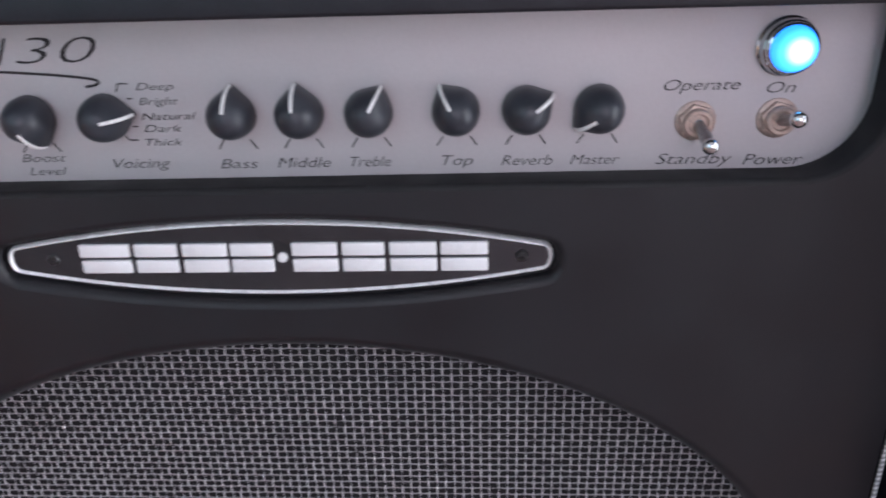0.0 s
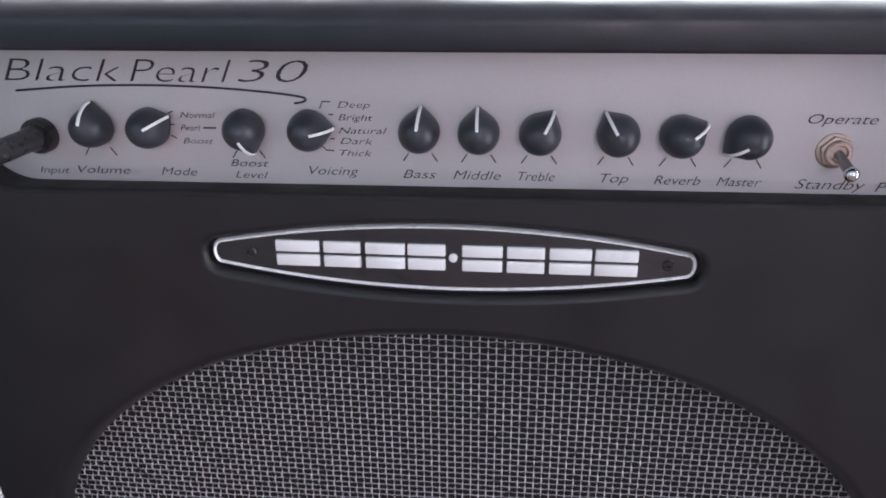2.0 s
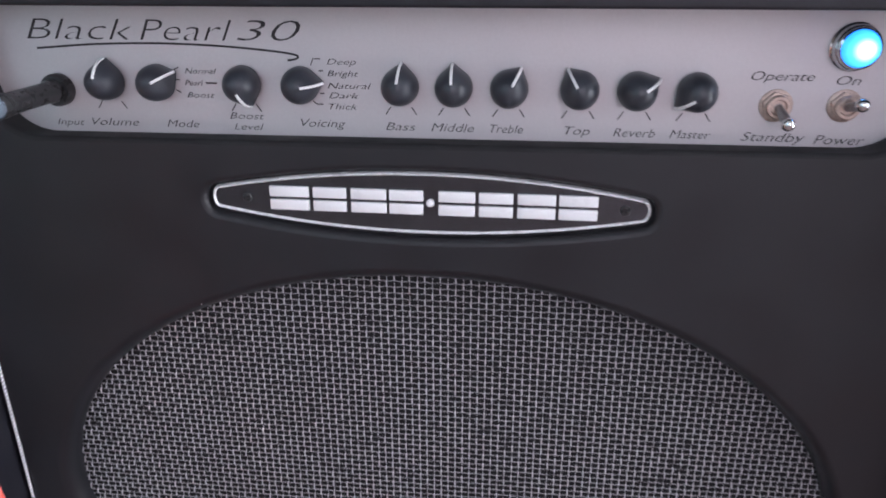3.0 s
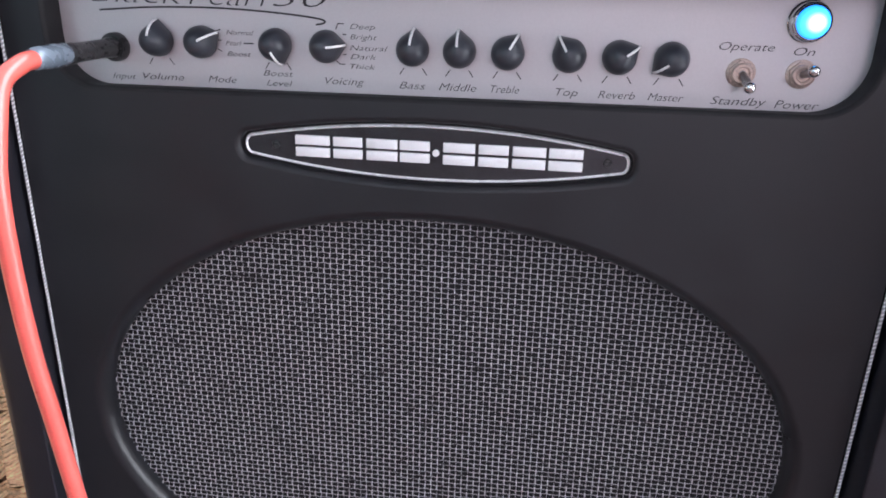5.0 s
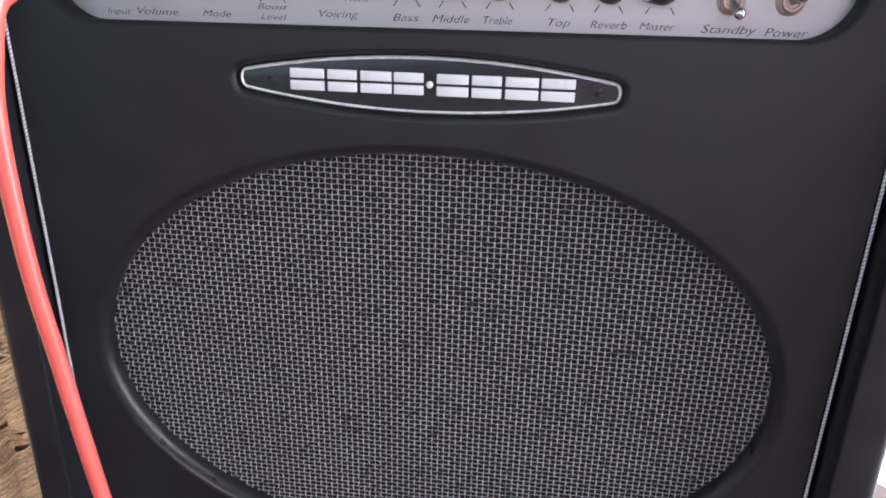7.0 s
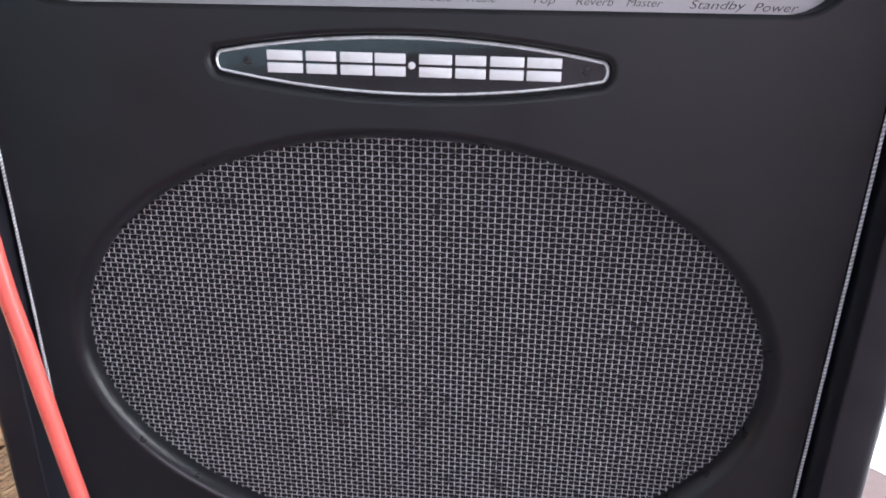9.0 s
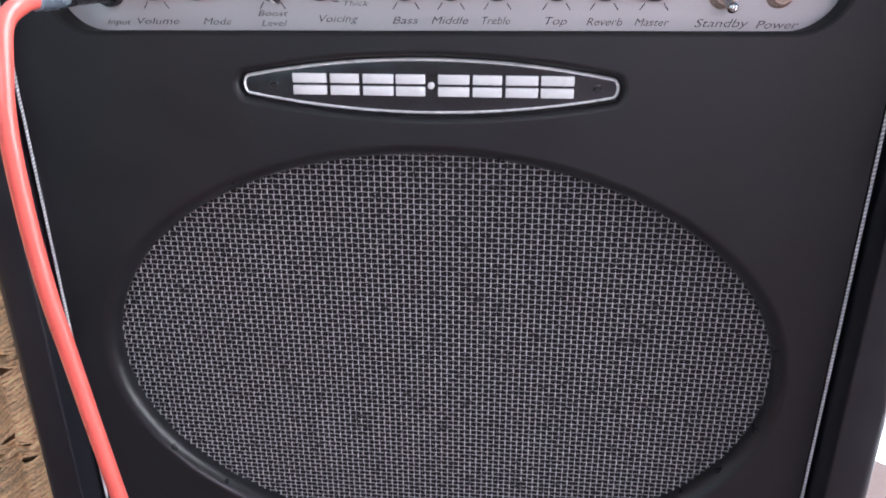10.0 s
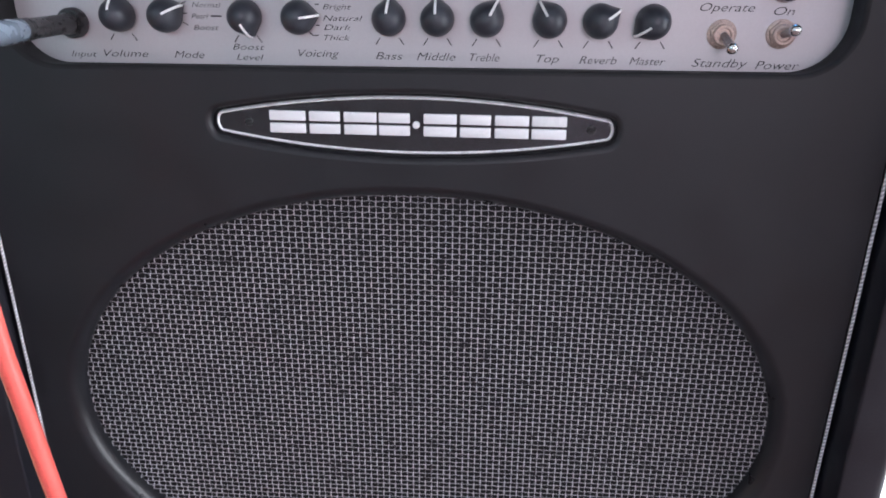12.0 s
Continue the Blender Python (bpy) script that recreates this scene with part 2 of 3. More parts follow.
T = 0.12
slab("floor", -T, LONG + T, 0.0, DEEP + T, -0.12, -0.004, GROUT, label="beige tiled floor with grey joints", category="floor")
slab("ceiling", -T, LONG + T, -T, DEEP + T, HIGH, HIGH + 0.12, CEIL, label="plain pale painted ceiling", category="ceiling")
slab("wall_left", -T, 0, 0, DEEP, 0, HIGH, PLASTER, label="plain white painted wall", category="wall")


def wall_with_window(name, along, at, v0, length, a0, a1, z0, z1, mat=PLASTER, shade="white"):
    """A wall of four pieces round an opening, as one mesh. along 'u': the wall lies at v = at."""
    bm = bmesh.new()
    for p0, p1, q0, q1 in ((0, a0, 0, HIGH), (a1, length, 0, HIGH), (a0, a1, 0, z0), (a0, a1, z1, HIGH)):
        if p1 - p0 < 1e-4 or q1 - q0 < 1e-4:
            continue
        if along == "u":
            c = [room(p, at + w, q) for q in (q0, q1) for p, w in ((p0, 0), (p1, 0), (p1, v0), (p0, v0))]
        else:
            c = [room(at + w, p, q) for q in (q0, q1) for p, w in ((p0, 0), (p1, 0), (p1, v0), (p0, v0))]
        vs = [bm.verts.new(x) for x in c]
        for f in ((0, 1, 2, 3), (4, 5, 6, 7), (0, 1, 5, 4), (1, 2, 6, 5), (2, 3, 7, 6), (3, 0, 4, 7)):
            bm.faces.new([vs[k] for k in f])
    ob = new(name, bm_mesh(name, bm, mat))
    return tagged(ob, shade + " painted wall with a window opening", "wall", kind="structure")


wall_with_window("wall_window", "u", 0.0, -T, LONG, 0.05, 2.85, 0.0, 2.12)
# out of view: its colour and opening are added to cool the left
wall_with_window("wall_front", "u", DEEP, T, LONG, 0.9, 2.2, 0.85, 2.15, COOL_TINT, "unseen cool-tinting grey green")
wall_with_window("wall_side", "v", LONG, T, DEEP, 1.75, 3.05, 0.42, 2.10)


def window_frame(name, corner, along, wide, z0, z1, label, posts):
    top = tagged(new(name), label, "window", kind="structure")
    top.matrix_world = Matrix.Translation(corner + Vector((0, 0, z0)))
    out = Vector((-along.y, along.x, 0))

    def bar(n, a0, a1, b0, b1):
        bm = bmesh.new()
        c = [corner + along * a + out * w + Vector((0, 0, b)) for b in (b0, b1) for a, w in ((a0, -0.02), (a1, -0.02), (a1, 0.02), (a0, 0.02))]
        vs = [bm.verts.new(x) for x in c]
        for f in ((0, 1, 2, 3), (4, 5, 6, 7), (0, 1, 5, 4), (1, 2, 6, 5), (2, 3, 7, 6), (3, 0, 4, 7)):
            bm.faces.new([vs[k] for k in f])
        part(n, bm_mesh(n, bm, FRAME), top)

    if z0 > 0:
        bar("window_sill", 0, wide, z0, z0 + 0.03)
    bar("head", 0, wide, z1 - 0.05, z1)
    for k in range(posts):
        a = (wide - 0.05) * k / (posts - 1)
        bar("jamb", a, a + 0.05, z0 + 0.03, z1 - 0.05)


window_frame("window_1", room(0.05, -0.03, 0), U, 2.8, 0.0, 2.12, "tall white-framed window full of bright daylight", 2)
window_frame("window_2", room(LONG + 0.03, 1.75, 0), V, 1.3, 0.42, 2.10, "white-framed side window full of bright daylight", 2)

# unseen window, added only to hold the cool left lamp
window_frame("added_window", room(0.9, DEEP + 0.03, 0), U, 1.3, 0.85, 2.15, "unseen white-framed window added for cool light from the left", 2)
backdrop = bpy.data.meshes.new("backdrop")
backdrop.from_pydata([room(u, -0.9, z) for u, z in ((-2.5, -1.5), (4.5, -1.5), (4.5, 3.5), (-2.5, 3.5))], [], [(0, 1, 2, 3)])
backdrop.materials.append(material("bright overcast daylight", (0.8, 0.8, 0.8), 1.0, bump=0, emit=(0.88, 0.91, 1.0, 7.0)))
tagged(new("backdrop", backdrop), "bright white daylight outside the tall window", "backdrop", kind="structure")

# ---- the amplifier ----
C = -0.0038
HALF = 0.2705
amp = tagged(new("guitar_amplifier"), "black vinyl combo guitar amplifier with silver control panel on the floor", "amplifier")
amp.matrix_world = Matrix.Translation((C, 0.1, FLOOR))


def cabinet_shell():
    """Open box: rounded outside, a front edge of wood thickness, inner faces."""
    out = dict(x0=C - 0.3025, x1=C + 0.3025, z0=-0.018, z1=0.5185)
    loops = []

    def ring(inset, y, r):
        over = min(inset, 0.019) if inset < 0.02 else inset - 0.0112
        return [Vector((x, y, z)) for x, z in rounded_rect(out["x0"] + inset, out["x1"] - inset, out["z0"] + inset, out["z1"] - over, max(r - inset, 0.001))]

    loops.append(ring(0.0, 0.255, 0.014))
    R = 0.009
    loops.append(ring(0.0, -0.023 + R, 0.014))
    for k in range(1, 7):
        a = radians(90 * k / 6)
        loops.append(ring(R - R * math.cos(a), -0.023 + R - R * math.sin(a), 0.014))
    Q = 0.0016
    wall = 0.0302
    for k in range(0, 5):
        a = radians(90 * k / 4)
        loops.append(ring(wall - Q + Q * math.sin(a), -0.023 + Q - Q * math.cos(a), 0.014))
    loops.append(ring(wall, 0.03, 0.014))
    return loft("cabinet_shell", loops, VINYL)


part("cabinet_shell", cabinet_shell(), amp, "black textured vinyl cabinet with rounded edges")
part("back_panel", box_mesh("back_panel", (C - 0.297, 0.236, -0.016), (C + 0.297, 0.25, 0.516), VINYL), amp)

# oval and panel openings in the baffle
OX, OZ, RX, RZ = -0.0038, 0.1984, 0.2364, 0.1563
PX0, PX1, PZ, PR = -0.2432, 0.2362, 0.4297, 0.030
LIPR, PLIP = 0.0092, 0.0026


def oval(grow, n=144):
    return [(OX + (RX + grow) * math.cos(2 * math.pi * k / n), OZ + (RZ + grow) * math.sin(2 * math.pi * k / n)) for k in range(n)]


def notch(grow, top=0.5):
    """The control panel's cut-out, from its upper left round to its upper right."""
    x0, x1, z0, r = PX0 - grow, PX1 + grow, PZ - grow, PR + grow
    out = [(x0, top)]
    for cx, a0 in ((x0 + r, 180), (x1 - r, 270)):
        for k in range(13):
            a = radians(a0 + 90 * k / 12)
            x = cx + r * math.cos(a)
            out.append((x, z0 + r + r * math.sin(a) + 0.0022 * (x - x0) / (x1 - x0)))
    return out + [(x1, top)]


# the badge sits in a shallow pocket of the baffle
BX0, BX1, BZ = -0.1204, 0.1121, 0.3990
BY = 0.0090


def badge_outline(grow=0.0, n=40):
    """A long lens shape with rounded ends."""
    mid, half = (BX0 + BX1) / 2, (BX1 - BX0) / 2
    tall, tip = 0.0163, 0.0050
    up = []
    for k in range(n + 1):
        x = -half + tip * 0.75 + (2 * half - 1.5 * tip) * k / n
        f = x / half
        up.append((x, tip + (tall - tip) * (1 - f * f) ** 1.0))
    e = up[-1]
    cap = []
    for k in range(1, 12):
        a = radians(90 - 180 * k / 12)
        cap.append((e[0] + (half - e[0]) * math.cos(a), e[1] * math.sin(a)))
    loop = up + cap + [(x, -z) for x, z in reversed(up)] + [(-x, z) for x, z in reversed(cap)]
    out = []
    m = len(loop)
    for k in range(m):
        a, b = Vector(loop[k - 1]), Vector(loop[(k + 1) % m])
        t = (b - a).normalized()
        nrm = Vector((-t.y, t.x))
        p = Vector(loop[k]) + nrm * grow
        out.append((mid + p.x, BZ + p.y))
    return out


def baffle_front():
    bm = bmesh.new()
    edges = []
    outline = [(C - 0.2665, 0.5), *notch(PLIP - 0.0012), (C + 0.2665, 0.5), (C + 0.2665, 0.008), (C - 0.2665, 0.008)]
    for loop in (outline, oval(LIPR), badge_outline(0.0060)):
        vs = [bm.verts.new((x, 0.0, z)) for x, z in loop]
        edges += [bm.edges.new((vs[k], vs[(k + 1) % len(vs)])) for k in range(len(vs))]
    bmesh.ops.triangle_fill(bm, edges=edges, use_beauty=True, normal=(0, -1, 0))
    return bm_mesh("baffle", bm, BAFFLE)


baffle = part("baffle", baffle_front(), amp, "smooth black vinyl-covered front baffle")


def lip(name, outline, ring, r, deep, rise=0.0, mat=LIP):
    loops = []
    for k in range(0, 6):
        a = radians(90 * k / 5)
        loops.append([Vector((x, r - r * math.cos(a), z)) for x, z in outline(r - r * math.sin(a) - rise)])
    loops.append([Vector((x, deep, z)) for x, z in outline(0.0)])
    return loft(name, loops, mat, ring, 60)


def oval_lip():
    """The oval's edge: a broad outer round that drops steeply to the grille."""
    profile, steps, y = [(LIPR, 0.0)], 20, 0.0
    for k in range(steps):
        w = (k + 0.5) / steps
        slope = 42 * w / 0.5 if w < 0.5 else 42 + 36 * (w - 0.5) / 0.5
        y += LIPR / steps * math.tan(radians(slope))
        profile.append((LIPR * (1 - (k + 1) / steps), y))
    profile.append((0.0, 0.0185))
    return loft("oval_lip", [[Vector((x, d, z)) for x, z in oval(g)] for g, d in profile], LIP, True, 60)


part("oval_lip", oval_lip(), baffle, "shiny rounded black edge of the oval speaker opening")
part("badge_pocket", lip("badge_pocket", lambda g: badge_outline(0.0026 + g), True, 0.0034, 0.0110, mat=BAFFLE), baffle, "rounded black edge of the badge pocket")
# the panel recess takes the vinyl copy with shade in its colour
part("panel_lip", lip("panel_lip", notch, False, PLIP, 0.0195, 0.0012, RECESS_SHADE), baffle, "dull black edge round the control panel, darkened for shade")


PIPING_DARK = material("grey piping thread", (0.42, 0.42, 0.44), 0.6, vary=0.3, scale=300, fine=1500, bump=0.2)


def rope(name, path, radius, strand, turn):
    """Two strands twisted round each other along a straight run."""
    a, b = Vector(path[0]), Vector(path[1])
    axis = (b - a).normalized()
    s = axis.orthogonal().normalized()
    q = axis.cross(s)
    length = (b - a).length
    n = int(length / turn * 8)
    verts, faces = [], []
    for w in (0.0, math.pi):
        pts = []
        for i in range(n + 1):
            h = length * i / n
            ang = 2 * math.pi * h / turn + w
            pts.append(a + axis * h + (s * math.cos(ang) + q * math.sin(ang)) * radius)
        me = tube("x", pts, strand, PIPING, 6)
        off = len(verts)
        verts += [v.co[:] for v in me.vertices]
        faces += [tuple(k + off for k in p.vertices) for p in me.polygons]
        bpy.data.meshes.remove(me)
    me = mesh_object(name, verts, faces, PIPING)
    me.materials.append(PIPING_DARK)
    half = len(me.polygons) // 2
    me.polygons.foreach_set("material_index", [0] * half + [1] * (len(me.polygons) - half))
    return me


for x in (C - 0.2683, C + 0.2683):
    part("piping", rope("piping", ((x, -0.0006, 0.0135), (x, -0.0006, 0.5)), 0.0005, 0.00068, 0.0027), amp, "silver grey braided piping")
part("piping", rope("piping", ((C - 0.268, -0.0006, 0.0135), (C + 0.268, -0.0006, 0.0135)), 0.0005, 0.00068, 0.0027), amp, "silver grey braided piping")
foot = lathe("foot", [(0.018, 0.0), (0.02, 0.002), (0.017, 0.0125)], RUBBER, 20)
for x in (-0.24, 0.24):
    for y in (0.03, 0.2):
        part("foot", foot, amp, at=Matrix.Translation((C + x, y, FLOOR)))

# ---- control panel ----
PY = 0.0183


def panel_plate():
    bm = bmesh.new()
    loop = [(PX0 - 0.006, 0.508), (PX0 - 0.006, PZ - 0.006), (PX1 + 0.006, PZ - 0.006), (PX1 + 0.006, 0.508)]
    front = [bm.verts.new((x, PY, z)) for x, z in loop]
    back = [bm.verts.new((x, PY + 0.002, z)) for x, z in loop]
    bm.faces.new(front)
    bm.faces.new(back[::-1])
    for k in range(4):
        bm.faces.new((front[k], front[(k + 1) % 4], back[(k + 1) % 4], back[k]))
    return bm_mesh("control_panel", bm, PANEL)


panel = part("control_panel", panel_plate(), amp, "satin champagne-silver metal panel with dark script print")
IY = PY - 0.0003
WORDS = [
    ("Black", -0.2206, -0.1607, 0.4809, 0.0110), ("Pearl", -0.1566, -0.1055, 0.4809, 0.0110), ("30", -0.1035, -0.0690, 0.4812, 0.0106),
    ("Input", -0.2127, -0.1967, 0.4344, 0.0042), ("Volume", -0.1920, -0.1644, 0.4348, 0.0048), ("Mode", -0.1483, -0.1298, 0.4347, 0.0048),
    ("Boost", -0.1119, -0.0926, 0.4400, 0.0042), ("Level", -0.1101, -0.0935, 0.4341, 0.0042), ("Voicing", -0.0724, -0.0481, 0.4367, 0.0050),
    ("Bass", -0.0264, -0.0105, 0.4359, 0.0050), ("Middle", -0.0022, 0.0204, 0.4359, 0.0052), ("Treble", 0.0288, 0.0458, 0.4359, 0.0052),
    ("Top", 0.0671, 0.0799, 0.4359, 0.0052), ("Reverb", 0.0916, 0.1125, 0.4355, 0.0052), ("Master", 0.1198, 0.1398, 0.4355, 0.0050),
    ("Standby", 0.1546, 0.1851, 0.4350, 0.0054), ("Power", 0.1896, 0.2134, 0.4343, 0.0054),
    ("Operate", 0.1553, 0.1848, 0.4651, 0.0052), ("On", 0.1951, 0.2062, 0.4635, 0.0052),
    ("Normal", -0.1342, -0.1168, 0.4637, 0.0034), ("Pearl", -0.1350, -0.1248, 0.4574, 0.0034), ("Boost", -0.1345, -0.1192, 0.4510, 0.0034),
    ("Deep", -0.0565, -0.0410, 0.4695, 0.0036), ("Bright", -0.0565, -0.0400, 0.4635, 0.0036), ("Natural", -0.0567, -0.0335, 0.4572, 0.0036),
    ("Dark", -0.0563, -0.0404, 0.4521, 0.0036), ("Thick", -0.0567, -0.0412, 0.4463, 0.0036),
]
for word, x0, x1, base, cap in WORDS:
    base -= 0.0013 if cap > 0.01 else 0.0010
    big = cap > 0.01
    lettering("printed_word", word, x0, x1, base, cap * (1.0 if big else 0.84), IY, INK, panel, 0.3, -0.018 if big else -0.009)
swoosh = smooth_path([(-0.2161, 0, 0.4749), (-0.1813, 0, 0.4774), (-0.1456, 0, 0.4781), (-0.1150, 0, 0.4772), (-0.0891, 0, 0.4753), (-0.0745, 0, 0.4735), (-0.0715, 0, 0.4721), (-0.0735, 0, 0.4709), (-0.0773, 0, 0.4703)], 8)
part("underline", ribbon("underline", [(p.x, p.z) for p in swoosh], 0.0011, IY, INK), panel)


def stroke(points, width=0.0006):
    part("tick_mark", ribbon("tick_mark", points, width, IY, INK), panel)


KNOBS = [(-0.1783, 5), (-0.1496, 62), (-0.1021, 160), (-0.0706, 84), (-0.0179, 6), (0.0099, -2), (0.0381, 29), (0.0733, -31), (0.1014, 58), (0.1303, -128)]
KZ = 0.4581
for k, (x, turn) in enumerate(KNOBS):
    if k not in (1, 3):
        for s in (-1, 1):
            stroke([(x + s * 0.0055, KZ - 0.0108), (x + s * 0.0082, KZ - 0.0148)])
    if k in (1, 3):
        x += 0.0020
    if k == 3:
        stroke([(x + 0.0035, 0.4680), (x + 0.0048, 0.4713), (x + 0.0088, 0.4713)])
        stroke([(x + 0.0035, 0.4497), (x + 0.0055, 0.4479), (x + 0.0090, 0.4479)])
        for z in (0.4652, 0.4590, 0.4536):
            stroke([(x + 0.0075, z), (x + 0.0098, z)])
    if k == 1:
        for z0, z1 in ((0.4647, 0.4658), (0.4593, 0.4593), (0.4541, 0.4526)):
            stroke([(x + 0.0072, z0), (x + 0.0100, z1)])
part("printed_bar", ribbon("printed_bar", [(-0.1234, 0.4579), (-0.1170, 0.4579)], 0.0008, IY, INK), panel)

# knobs point up by default; the axis comes out of the panel towards -y
KR, KH, KTIP = 0.0097, 0.0150, 0.0126


def knob_rim(a, r, tip):
    """A drop-shaped outline: a circle with two tangents to a point at angle 0."""
    half = math.acos(r / tip)
    a = (a + math.pi) % (2 * math.pi) - math.pi
    return r / math.cos(half - abs(a)) if abs(a) < half else r


def knob_point(a, s):
    """A place on the knob: angle from the pointer, share of the way down the side (0 apex, 1 foot)."""
    f = min(s / 0.85, 1.0) * math.pi / 2
    rad = math.sin(f) ** 0.94
    h = KH * (0.13 + 0.87 * math.cos(f)) if s < 0.85 else KH * 0.13 * (1 - s) / 0.15
    r = knob_rim(a, KR, KTIP) * rad
    return Vector((r * math.sin(a), -h, r * math.cos(a)))


def knob_body():
    n, m = 48, 18
    verts, faces = [knob_point(0, 0)], []
    for i in range(1, m + 1):
        for k in range(n):
            verts.append(knob_point(2 * math.pi * k / n, i / m))
    for k in range(n):
        faces.append((0, 1 + k, 1 + (k + 1) % n))
    for i in range(m - 1):
        for k in range(n):
            j = (k + 1) % n
            faces.append((1 + i * n + k, 1 + i * n + n + k, 1 + i * n + n + j, 1 + i * n + j))
    bm = bmesh.new()
    vs = [bm.verts.new(v) for v in verts]
    for f in faces:
        bm.faces.new([vs[k] for k in f])
    return bm_mesh("knob", bm, KNOB, True, 38)


def knob_pointer():
    verts, faces = [], []
    steps = 14
    for i in range(steps + 1):
        s = 0.14 + 0.68 * i / steps
        p = knob_point(0, s)
        ahead = knob_point(0, s + 0.02) - p
        up = Vector((1, 0, 0)).cross(ahead).normalized()
        if up.y > 0:
            up = -up
        for w, h in ((-0.00075, -0.0004), (-0.0006, 0.00025), (0.0006, 0.00025), (0.00075, -0.0004)):
            verts.append(p + Vector((w, 0, 0)) + up * h)
    for i in range(steps):
        for k in range(3):
            faces.append((4 * i + k, 4 * i + k + 1, 4 * i + k + 5, 4 * i + k + 4))
    bm = bmesh.new()
    vs = [bm.verts.new(v) for v in verts]
    for f in faces:
        bm.faces.new([vs[k] for k in f])
    return bm_mesh("pointer", bm, WHITE, False)


KNOB_MESH, POINTER_MESH = knob_body(), knob_pointer()
for x, turn in KNOBS:
    at = Matrix.Translation((x, PY - 0.0012, KZ)) @ Matrix.Rotation(radians(turn), 4, "Y")
    k = part("knob", KNOB_MESH, amp, "domed black pointer knob with white line", at)
    part("pointer", POINTER_MESH, k, "white pointer line", at)


def hex_nut(name, r, h, hole, mat):
    bm = bmesh.new()
    bmesh.ops.create_cone(bm, cap_ends=True, segments=6, radius1=r, radius2=r, depth=h)
    bmesh.ops.bevel(bm, geom=list(bm.edges), offset=0.0006, segments=2, profile=0.5, affect="EDGES")
    return bm_mesh(name, bm, mat, True, 30)


OUT = Matrix.Rotation(radians(90), 4, "X")  # turns +z into -y


def toggle(x, z, swing_x, swing_z):
    base = Matrix.Translation((x, PY, z)) @ OUT
    top = part("toggle_switch", lathe("toggle_switch", [(0.0080, 0.0), (0.0080, 0.0008), (0.0075, 0.0012), (0.0045, 0.0012)], BRASS, 24), amp, "chrome toggle switch with copper-coloured nut", base)
    part("nut", hex_nut("nut", 0.0074, 0.0026, 0, BRASS), top, at=base @ Matrix.Translation((0, 0, 0.0025)) @ Matrix.Rotation(radians(14), 4, "Z"))
    part("collar", lathe("collar", [(0.0058, 0.003), (0.0058, 0.0058), (0.0052, 0.0064), (0.0040, 0.0064), (0.0034, 0.0052)], BRASS, 24), top, "copper-coloured threaded collar", base)
    start = Vector((x, PY - 0.005, z))
    end = Vector((x + swing_x, PY - 0.0170, z + swing_z))
    path = [start.lerp(end, k / 8) for k in range(9)]
    part("lever", tube("lever", path, 0.0025, STEEL, 12, taper=[0.8 + 0.25 * k / 8 for k in range(9)]), top, "steel bat lever")
    bm = bmesh.new()
    bmesh.ops.create_uvsphere(bm, u_segments=16, v_segments=10, radius=0.0033)
    part("ball_tip", bm_mesh("ball_tip", bm, CHROME, True, 180), top, "chrome ball tip", Matrix.Translation(end))


toggle(0.1688, 0.4520, 0.0020, -0.0058)
toggle(0.2006, 0.4525, 0.0015, 0.0035)

# pilot lamp
lamp_at = Matrix.Translation((0.1998, PY, 0.4805)) @ OUT
lamp = part("pilot_lamp", lathe("pilot_lamp", [(0.0114, 0.0), (0.0114, 0.0016), (0.0106, 0.0024), (0.0103, 0.0030), (0.0107, 0.0036), (0.0104, 0.0058), (0.0097, 0.0064), (0.0099, 0.0070), (0.0096, 0.0080), (0.0088, 0.0085), (0.0082, 0.0078)], BEZEL, 36), amp, "lit blue jewel pilot lamp in a chrome bezel", lamp_at)
jewel = [(0.0084, 0.0072), (0.0084, 0.0092), (0.0078, 0.0115), (0.0062, 0.0135), (0.0040, 0.0148), (0.0014, 0.0153)]
part("jewel", lathe("jewel", jewel, JEWEL, 16, 20), lamp, "glowing blue faceted jewel", lamp_at)

# input jack
jack_at = Matrix.Translation((-0.2074, PY, 0.4531)) @ OUT
part("input_jack", lathe("input_jack", [(0.0088, 0.0), (0.0088, 0.0045), (0.0080, 0.006), (0.0062, 0.006), (0.0058, 0.003)], PLUG, 28), amp, "black plastic input jack nut", jack_at)

# ---- badge ----


def badge_plate(name, grow, y0, y1, mat):
    loop = badge_outline(grow)
    bm = bmesh.new()
    f = [bm.verts.new((x, y1, z)) for x, z in loop]
    b = [bm.verts.new((x, y0, z)) for x, z in loop]
    bm.faces.new(f)
    for k in range(len(loop)):
        j = (k + 1) % len(loop)
        bm.faces.new((f[k], f[j], b[j], b[k]))
    return bm_mesh(name, bm, mat, True, 40)


badge = part("badge", badge_plate("badge", -0.001, BY, BY - 0.0040, SMOKED), amp, "long oval black mirror badge with silver rim")
# the gap round the badge is darkened by the same shaded vinyl
part("gasket", badge_plate("gasket", 0.0036, BY + 0.002, 0.0066, RECESS_SHADE), badge, "black gasket under the badge, darkened for the shaded gap")


def badge_rim():
    loops = []
    for grow, y in ((0.0010, 0.0), (0.0008, -0.0036), (0.0004, -0.0046), (-0.0002, -0.0053), (-0.0004, -0.0053), (-0.0007, -0.0050), (-0.0012, -0.0036)):
        loops.append([Vector((x, BY + y, z)) for x, z in badge_outline(grow)])
    return loft("rim", loops, SILVER, True, 50)


part("rim", badge_rim(), badge, "polished silver rim")
